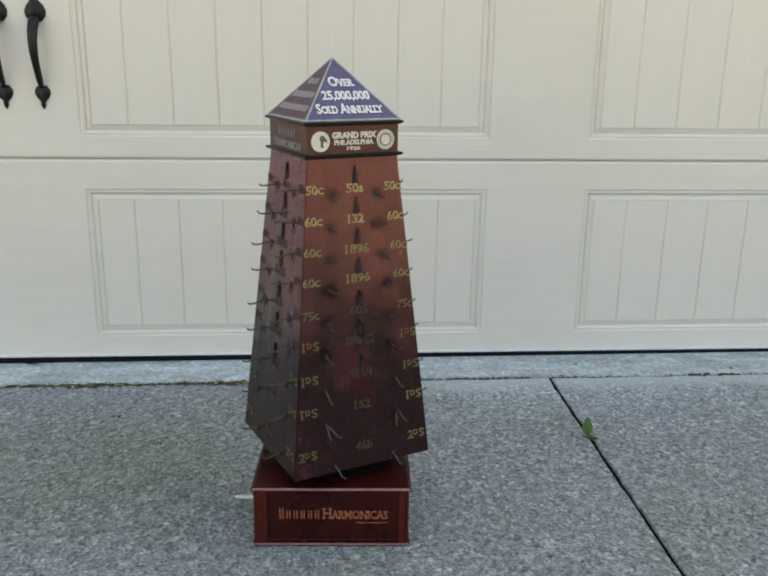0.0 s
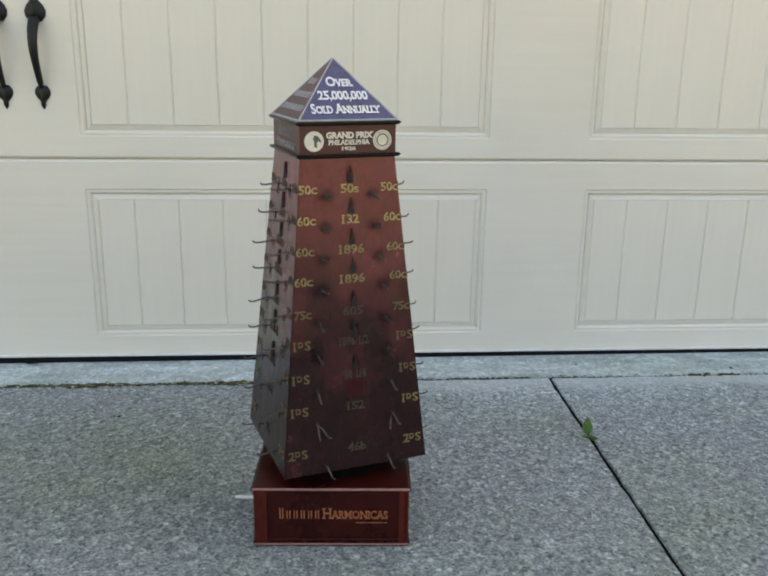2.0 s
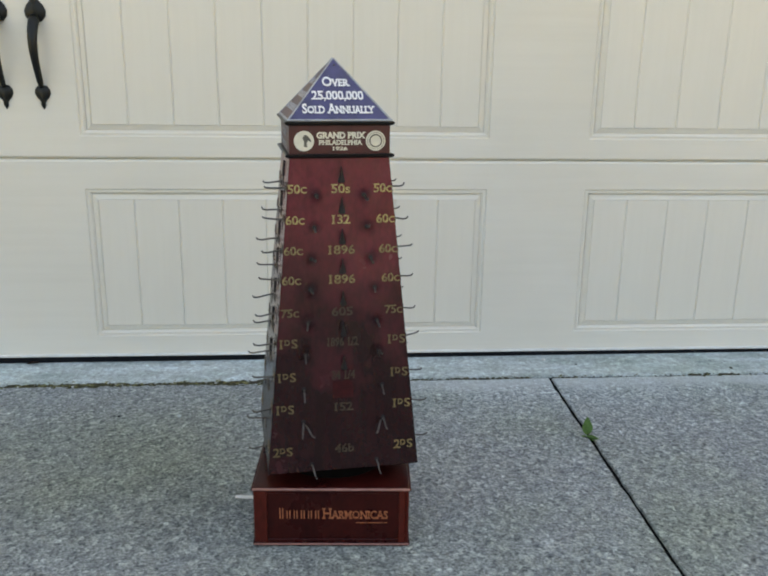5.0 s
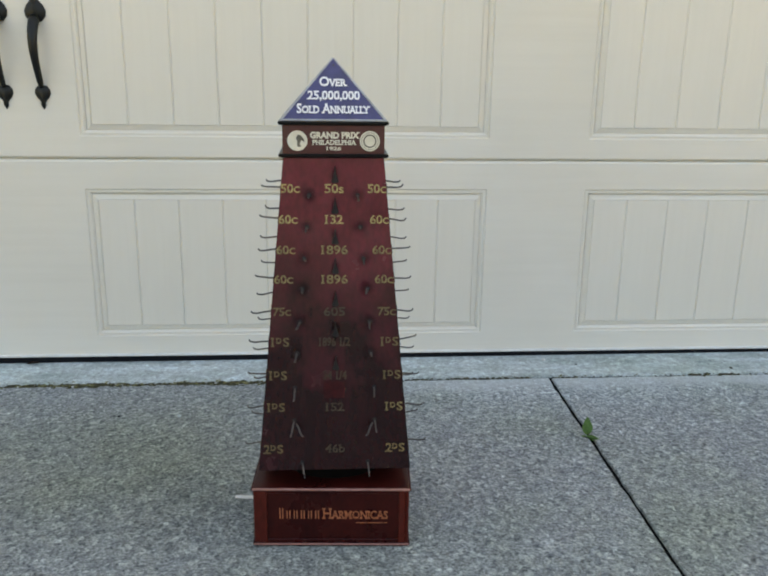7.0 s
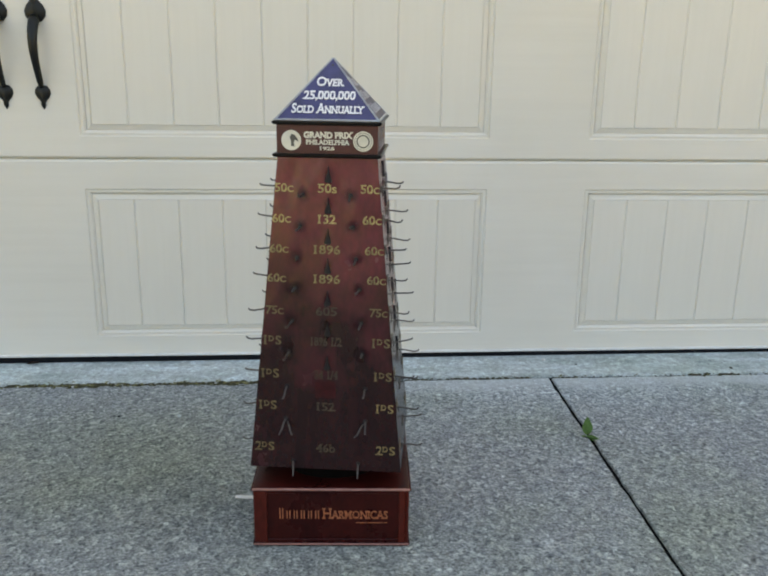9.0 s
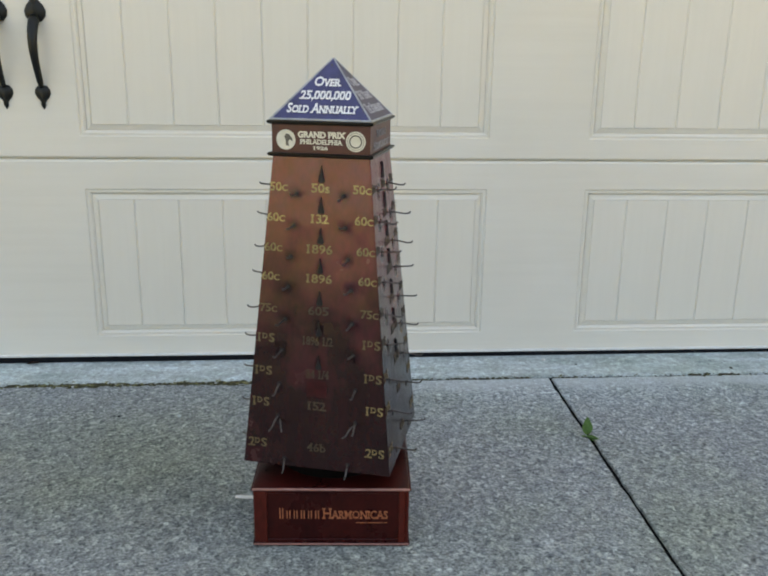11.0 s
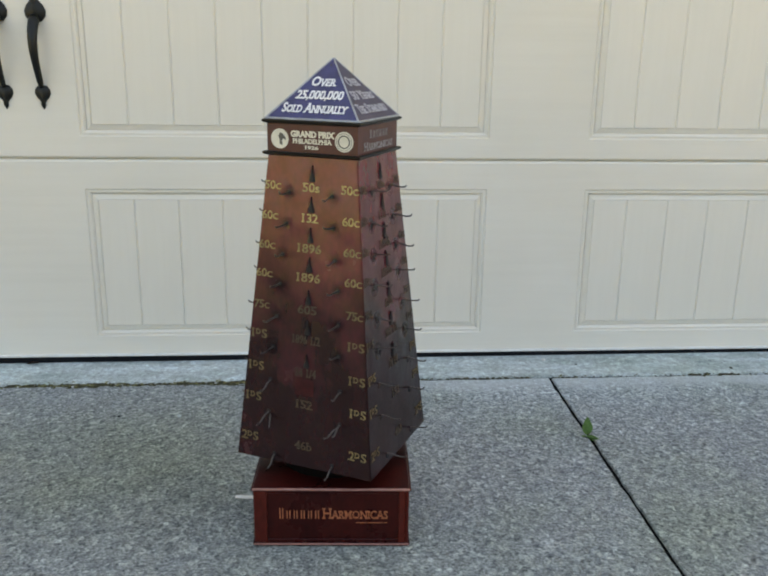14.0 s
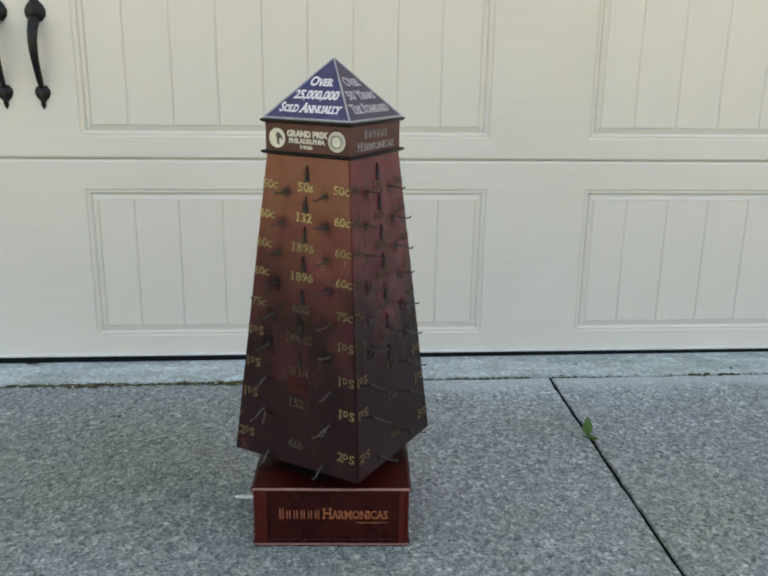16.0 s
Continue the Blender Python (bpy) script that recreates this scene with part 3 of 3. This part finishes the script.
part("switch_peg", bm, PEG, base, "white plastic peg", smooth=True)
# wide black disc under the tower, the gap's shade put into its colour
bm = bmesh.new()
loft(bm, [[(r * math.cos(a), r * math.sin(a), z) for a in (2 * math.pi * k / 48 for k in range(48))] for r, z in ((0.092, BH - 0.001), (0.092, 0.128), (0.03, 0.129), (0.03, 0.133))])
part("turntable", bm, GAP_BLACK, base, "black round turntable, widened to darken the gap under the tower")

# ---- the revolving tower ----
ZT, WT, ZC, WTOP, WC, ZC2, ZA = 0.1322, 0.1182, 0.6146, 0.0732, 0.0739, 0.6638, 0.7517
bm = bmesh.new()
loft(bm, [square(WT - 0.001, ZT), square(WT, ZT + 0.001), square(WTOP, ZC + 0.002)])
bmesh.ops.bevel(bm, geom=[e for e in bm.edges if abs(e.verts[0].co.z - e.verts[1].co.z) > 0.1], offset=0.0015, segments=2, affect="EDGES")
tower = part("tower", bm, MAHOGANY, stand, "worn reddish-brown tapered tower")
bm = bmesh.new()
loft(bm, [square(WC, ZC), square(WC, ZC2)])
part("frieze", bm, CAP_RED, tower, "dark maroon frieze")
for z, t, w in ((ZC + 0.0015, 0.0038, 0.0060), (ZC2 - 0.001, 0.0038, 0.0060)):
    bm = bmesh.new()
    loft(bm, [square(WC + 0.001, z - t), square(WC + w - 0.002, z - t * 0.7), square(WC + w, z - t * 0.2), square(WC + w, z + t * 0.3), square(WC + w - 0.002, z + t * 0.6), square(WC + 0.001, z + t * 0.6)])
    part("moulding", bm, BLACK, tower, "black moulding")
RB = WC + 0.002
roof = bmesh.new()
loft(roof, [square(RB, ZC2 + 0.0015), square(0.0006, ZA)])
part("roof", roof, BLUE, tower, "dark blue painted pyramid")
UP_BODY = Vector((0, WT - WTOP, ZC - ZT)).normalized()
UP_ROOF = Vector((0, RB, ZA - ZC2 - 0.0015)).normalized()
# two sides of the pyramid are duller, reflected tones put into their colour
bm = bmesh.new()
lift = Vector((0, -UP_ROOF.z, UP_ROOF.y)) * 0.0006
loft(bm, [[Vector(p) + lift * k for p in ((-RB, -RB, ZC2 + 0.0015), (RB, -RB, ZC2 + 0.0015), (0, 0, ZA))] for k in (0.2, 1)])
side = part("roof_side", bm, MAROON_REFLECTED, tower, "duller maroon side of the pyramid, reflected tone in its colour")
side.matrix_basis = Matrix.Rotation(radians(270), 4, "Z")
bm = bmesh.new()
bm.from_mesh(side.data)
part("roof_side", bm, PURPLE_REFLECTED, tower, "dull purple side of the pyramid, reflected tone in its colour").matrix_basis = Matrix.Rotation(radians(90), 4, "Z")
for k in range(4):
    turn = Matrix.Rotation(radians(90 * k), 4, "Z")
    bm = bmesh.new()
    tube(bm, [(-RB, -RB, ZC2 + 0.0018), (-0.0006, -0.0006, ZA)], [0.0016, 0.0012], 6)
    part("hip_trim", bm, SILVER, tower, "pale hip trim").matrix_basis = turn
    bm = bmesh.new()
    box(bm, -RB, RB, -RB - 0.0012, -RB + 0.0035, ZC2 + 0.001, ZC2 + 0.0042, 0.0008)
    part("eave_trim", bm, SILVER, tower, "pale eave trim").matrix_basis = turn


def on_face(ob, face, x, z, where="body", lift=0.0005):
    """Lays a flat mesh on a side of the tower: face 0 front, 1, 2, 3 anticlockwise from above."""
    if where == "body":
        up, y = UP_BODY, -(WT + (WTOP - WT) * (z - ZT) / (ZC - ZT))
    elif where == "frieze":
        up, y = Vector((0, 0, 1)), -WC
    else:
        up, y = UP_ROOF, -RB * (ZA - z) / (ZA - ZC2 - 0.0015)
    right = Vector((1, 0, 0))
    n = right.cross(up)
    m = Matrix((right, up, n)).transposed().to_4x4()
    ob.matrix_basis = Matrix.Rotation(radians(90 * face), 4, "Z") @ Matrix.Translation(Vector((x, y, z)) + n * lift) @ m


def word(text, height, mat, face, x, z, where, width=None, small=0.0, bold=0.0, name="lettering", lift=0.0006):
    ob = part(name, letters(text, height, mat, width, small, bold), mat, tower)
    on_face(ob, face, x, z, where, lift)
    return ob


# pyramid lettering
for face, rows in ((0, (("Over", 0.041, 0.7185, 0.0165), ("25,000,000", 0.077, 0.6996, 0.0150), ("Sold Annually", 0.106, 0.6816, 0.0165))),
                   (1, (("Over", 0.041, 0.7185, 0.0165), ("50 Years", 0.074, 0.6996, 0.0150), ("The Standard", 0.104, 0.6816, 0.0165)))):
    for text, width, z, h in rows:
        word(text, h, WHITE if face == 0 else PALE, face, 0, z, "roof", width, 0.76, 0.0005, lift=0.0009)
for z, w in ((0.7185, (0.009, 0.006, 0.006, 0.006)), (0.6996, (0.008,) * 8), (0.6816, (0.008,) * 11)):
    on_face(part("illegible_line", bars(tuple(k * 0.6 for k in w), (0.0115, 0.0105), 0.0050), PALE, tower), 3, 0, z, "roof", 0.001)
# frieze lettering and medallions
word("GRAND PRIX", 0.0085, CREAM, 0, 0.0018, 0.6452, "frieze", 0.072, 0, 0.0006)
word("PHILADELPHIA", 0.0066, CREAM, 0, 0.0010, 0.6350, "frieze", 0.064, 0, 0.0003)
word("1926", 0.0048, CREAM, 0, 0.0, 0.6262, "frieze", 0.022, 0, 0.0002)
for face in (1, 3):
    on_face(part("brand_mark", stem_bars(6, 0.0023, (0.0125, 0.0108), 0.0118), SILVER_DIM, tower, "pale blocks of a brand word"), face, 0.0, 0.6460, "frieze")
    word("Harmonicas", 0.0120, SILVER_DIM, face, 0.0, 0.6290, "frieze", 0.108, 0.8, 0.0002)


def disc(r0, r1, h, n=32):
    bm = bmesh.new()
    ring = lambda r, z: [(r * math.cos(a), r * math.sin(a), z) for a in (2 * math.pi * k / n for k in range(n))]
    if r0:
        loft(bm, [ring(r0, 0), ring(r0, h), ring(r1, h), ring(r1, 0), ring(r0, 0)], cap=False)
    else:
        loft(bm, [ring(r1, 0), ring(r1, h * 0.6), ring(r1 - 0.0008, h)])
    return bm


for x in (-0.0523, 0.0525):
    on_face(part("medallion", disc(0, 0.0146, 0.0008), CREAM, tower, "round cream medallion"), 0, x, 0.6370, "frieze", 0.0003)
on_face(part("medallion_ring", disc(0.0078, 0.0096, 0.0005), GREY_MARK, tower), 0, 0.0525, 0.6370, "frieze", 0.0011)
on_face(part("medallion_ring", disc(0.0118, 0.0123, 0.0005), GREY_MARK, tower), 0, 0.0525, 0.6370, "frieze", 0.0011)
bm = bmesh.new()
loft(bm, [[(x, y, z) for x, y in ((0.0, 0.009), (0.004, 0.008), (0.009, 0.002), (0.0095, -0.002), (0.005, 0.001), (0.003, -0.003), (0.004, -0.009), (-0.001, -0.008), (-0.001, 0.0), (-0.003, 0.004))] for z in (0, 0.0004)])
on_face(part("medallion_figure", bm, GREY_MARK, tower), 0, -0.0515, 0.6370, "frieze", 0.0011)

on_face(part("nail", disc(0, 0.0015, 0.0006, 12), CLIP, tower, "small dark nail head"), 0, 0.0004, 0.7415, "roof", 0.0006)

# prices and model numbers, row by row, with two hooks to a row
ROWS = (("50c", "50s", 0.5684), ("60c", "132", 0.5232), ("60c", "1896", 0.4781), ("60c", "1896", 0.4339), ("75c", "605", 0.3846),
        ("1dS", "1896 1/2", 0.3377), ("1dS", "34 1/4", 0.2854), ("1dS", "152", 0.2348), ("2dS", "46b", 0.1675))
rnd = random.Random(12)


def hook_mesh(length, rise, droop):
    bm = bmesh.new()
    pts = [(0, 0.004, 0), (0, -length * 0.3, -droop * 0.3), (0, -length * 0.72, -droop), (0, -length * 0.92, -droop + rise * 0.25), (0, -length, -droop + rise)]
    tube(bm, pts, [0.0014, 0.0014, 0.0013, 0.0013, 0.0012], 6)
    bmesh.ops.recalc_face_normals(bm, faces=bm.faces[:])
    me = bpy.data.meshes.new("hook")
    bm.to_mesh(me)
    bm.free()
    me.materials.append(WIRE)
    return me


DROOPED = [hook_mesh(a, b, c) for a, b, c in ((0.029, 0.002, 0.010), (0.030, -0.002, 0.013), (0.027, 0.003, 0.008))]
HOOKS = [hook_mesh(a, b, c) for a, b, c in ((0.029, 0.004, 0.001), (0.031, 0.003, -0.001), (0.028, 0.005, 0.002), (0.033, 0.004, 0.003))]


def shared(bm, name, mat):
    bmesh.ops.recalc_face_normals(bm, faces=bm.faces[:])
    me = bpy.data.meshes.new(name)
    bm.to_mesh(me)
    bm.free()
    me.materials.append(mat)
    return me


# dark disc added at each hook root for its hole and shadow
HOOK_SHADE = shared(disc(0, 0.0036, 0.0010, 14), "hook_shade", CLIP)


def spot_mesh(r):
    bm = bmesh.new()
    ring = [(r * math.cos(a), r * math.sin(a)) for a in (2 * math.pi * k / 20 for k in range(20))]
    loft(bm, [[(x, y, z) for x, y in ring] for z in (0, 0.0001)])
    return shared(bm, "dark_patch", SOFT_SPOT)


SPOT_DISC = spot_mesh(0.014)


def clip_mesh(h):
    bm = bmesh.new()
    loft(bm, [[(a * w, -d, c * h) for a, c in ((-0.7, 0), (-1, 0.10), (-0.62, 0.34), (-0.22, 0.62), (-0.10, 0.97), (0.10, 0.97), (0.22, 0.62), (0.62, 0.34), (1, 0.10), (0.7, 0))] for w, d in ((0.0054, -0.001), (0.0054, 0.0010), (0.0026, 0.0030))])
    return bm


def half_at(z):
    return WT + (WTOP - WT) * (z - ZT) / (ZC - ZT)


for face in (0, 1, 3):
    for k, (price, model, z) in enumerate(ROWS):
        u = k / 8
        for s in (-1, 1):
            x = s * (0.0635 + 0.031 * u)
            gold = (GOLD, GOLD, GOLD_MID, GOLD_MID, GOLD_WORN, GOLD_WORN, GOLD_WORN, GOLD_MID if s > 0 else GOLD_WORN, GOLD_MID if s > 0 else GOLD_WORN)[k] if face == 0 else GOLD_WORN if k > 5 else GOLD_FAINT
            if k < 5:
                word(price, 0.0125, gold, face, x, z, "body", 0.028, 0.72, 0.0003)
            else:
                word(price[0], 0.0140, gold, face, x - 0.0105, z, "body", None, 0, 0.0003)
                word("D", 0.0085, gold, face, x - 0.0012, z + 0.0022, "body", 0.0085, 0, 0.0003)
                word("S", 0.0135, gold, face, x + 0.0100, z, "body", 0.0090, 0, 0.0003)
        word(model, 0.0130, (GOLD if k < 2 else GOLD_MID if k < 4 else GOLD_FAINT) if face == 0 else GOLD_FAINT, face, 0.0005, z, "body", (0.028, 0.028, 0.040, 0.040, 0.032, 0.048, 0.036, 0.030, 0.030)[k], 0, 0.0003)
        hz = z - 0.010 - 0.013 * u
        for s in (-1, 1):
            hx = s * (0.036 + 0.026 * min(1, u * 1.25)) - (s * 0.010 if k == 8 else 0) + rnd.uniform(-0.002, 0.002)
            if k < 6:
                # soft dark spot round each of the upper hooks
                st = part("dark_patch", SPOT_DISC, None, tower)
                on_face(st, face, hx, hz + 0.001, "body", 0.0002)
            ws = part("hook_shade", HOOK_SHADE, None, tower)
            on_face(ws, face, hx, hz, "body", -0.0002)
            rz = hz + 0.005 if face else hz
            if k == 7 and face == 0:
                hk = part("hook", DROOPED[0], None, tower)
                hk.matrix_basis = pose(hx - s * 0.003, -half_at(hz), hz - 0.004, 4, 0, -s * 24)
            hk = part("hook", rnd.choice(DROOPED if k > 5 and face == 0 else HOOKS), None, tower)
            hk.matrix_basis = Matrix.Rotation(radians(90 * face), 4, "Z") @ pose(hx, -half_at(rz), rz, rnd.uniform(-7, 5), rnd.uniform(-6, 6), rnd.uniform(-9, 9))
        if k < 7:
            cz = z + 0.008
            st = part("dark_patch", SPOT_DISC, None, tower)
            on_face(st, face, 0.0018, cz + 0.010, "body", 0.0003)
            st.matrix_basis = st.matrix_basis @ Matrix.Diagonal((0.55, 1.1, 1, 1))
            ob = part("clip", clip_mesh(0.025 - 0.003 * u), CLIP, tower, "small dark metal clip")
            ob.matrix_basis = Matrix.Rotation(radians(90 * face), 4, "Z") @ Matrix.Translation((0.0018, -half_at(cz), cz)) @ Matrix.Rotation(-math.atan2(UP_BODY.y, UP_BODY.z), 4, "X")
bm = bmesh.new()
box(bm, -0.016, 0.016, -0.0135, 0.0135, 0, 0.0004, 0.0001)
on_face(part("sticker", bm, STICKER, tower, "faded dark red square sticker"), 0, -0.0005, 0.2625, "body", 0.0004)


# ---- the slow turn of the tower ----
def motions():
    rows = []
    for t, a in ((0, 23.6), (1, 20.6), (2, 17.4), (3, 14.06), (4, 10.6), (5, 7.0), (6, 3.33), (7, -0.4), (8, -4.2), (9, -8.0), (10, -11.8), (11, -15.6),
                 (12, -19.4), (13, -23.1), (14, -26.7), (15, -30.2), (16, -33.6)):
        q = Matrix.Rotation(radians(a), 4, "Z") @ Vector((0.0024, 0.0026, 0))
        rows.append((t, pose(q.x - 0.0021, q.y, 0, 0, 0, a)))
    walk(tower, rows)


motions()
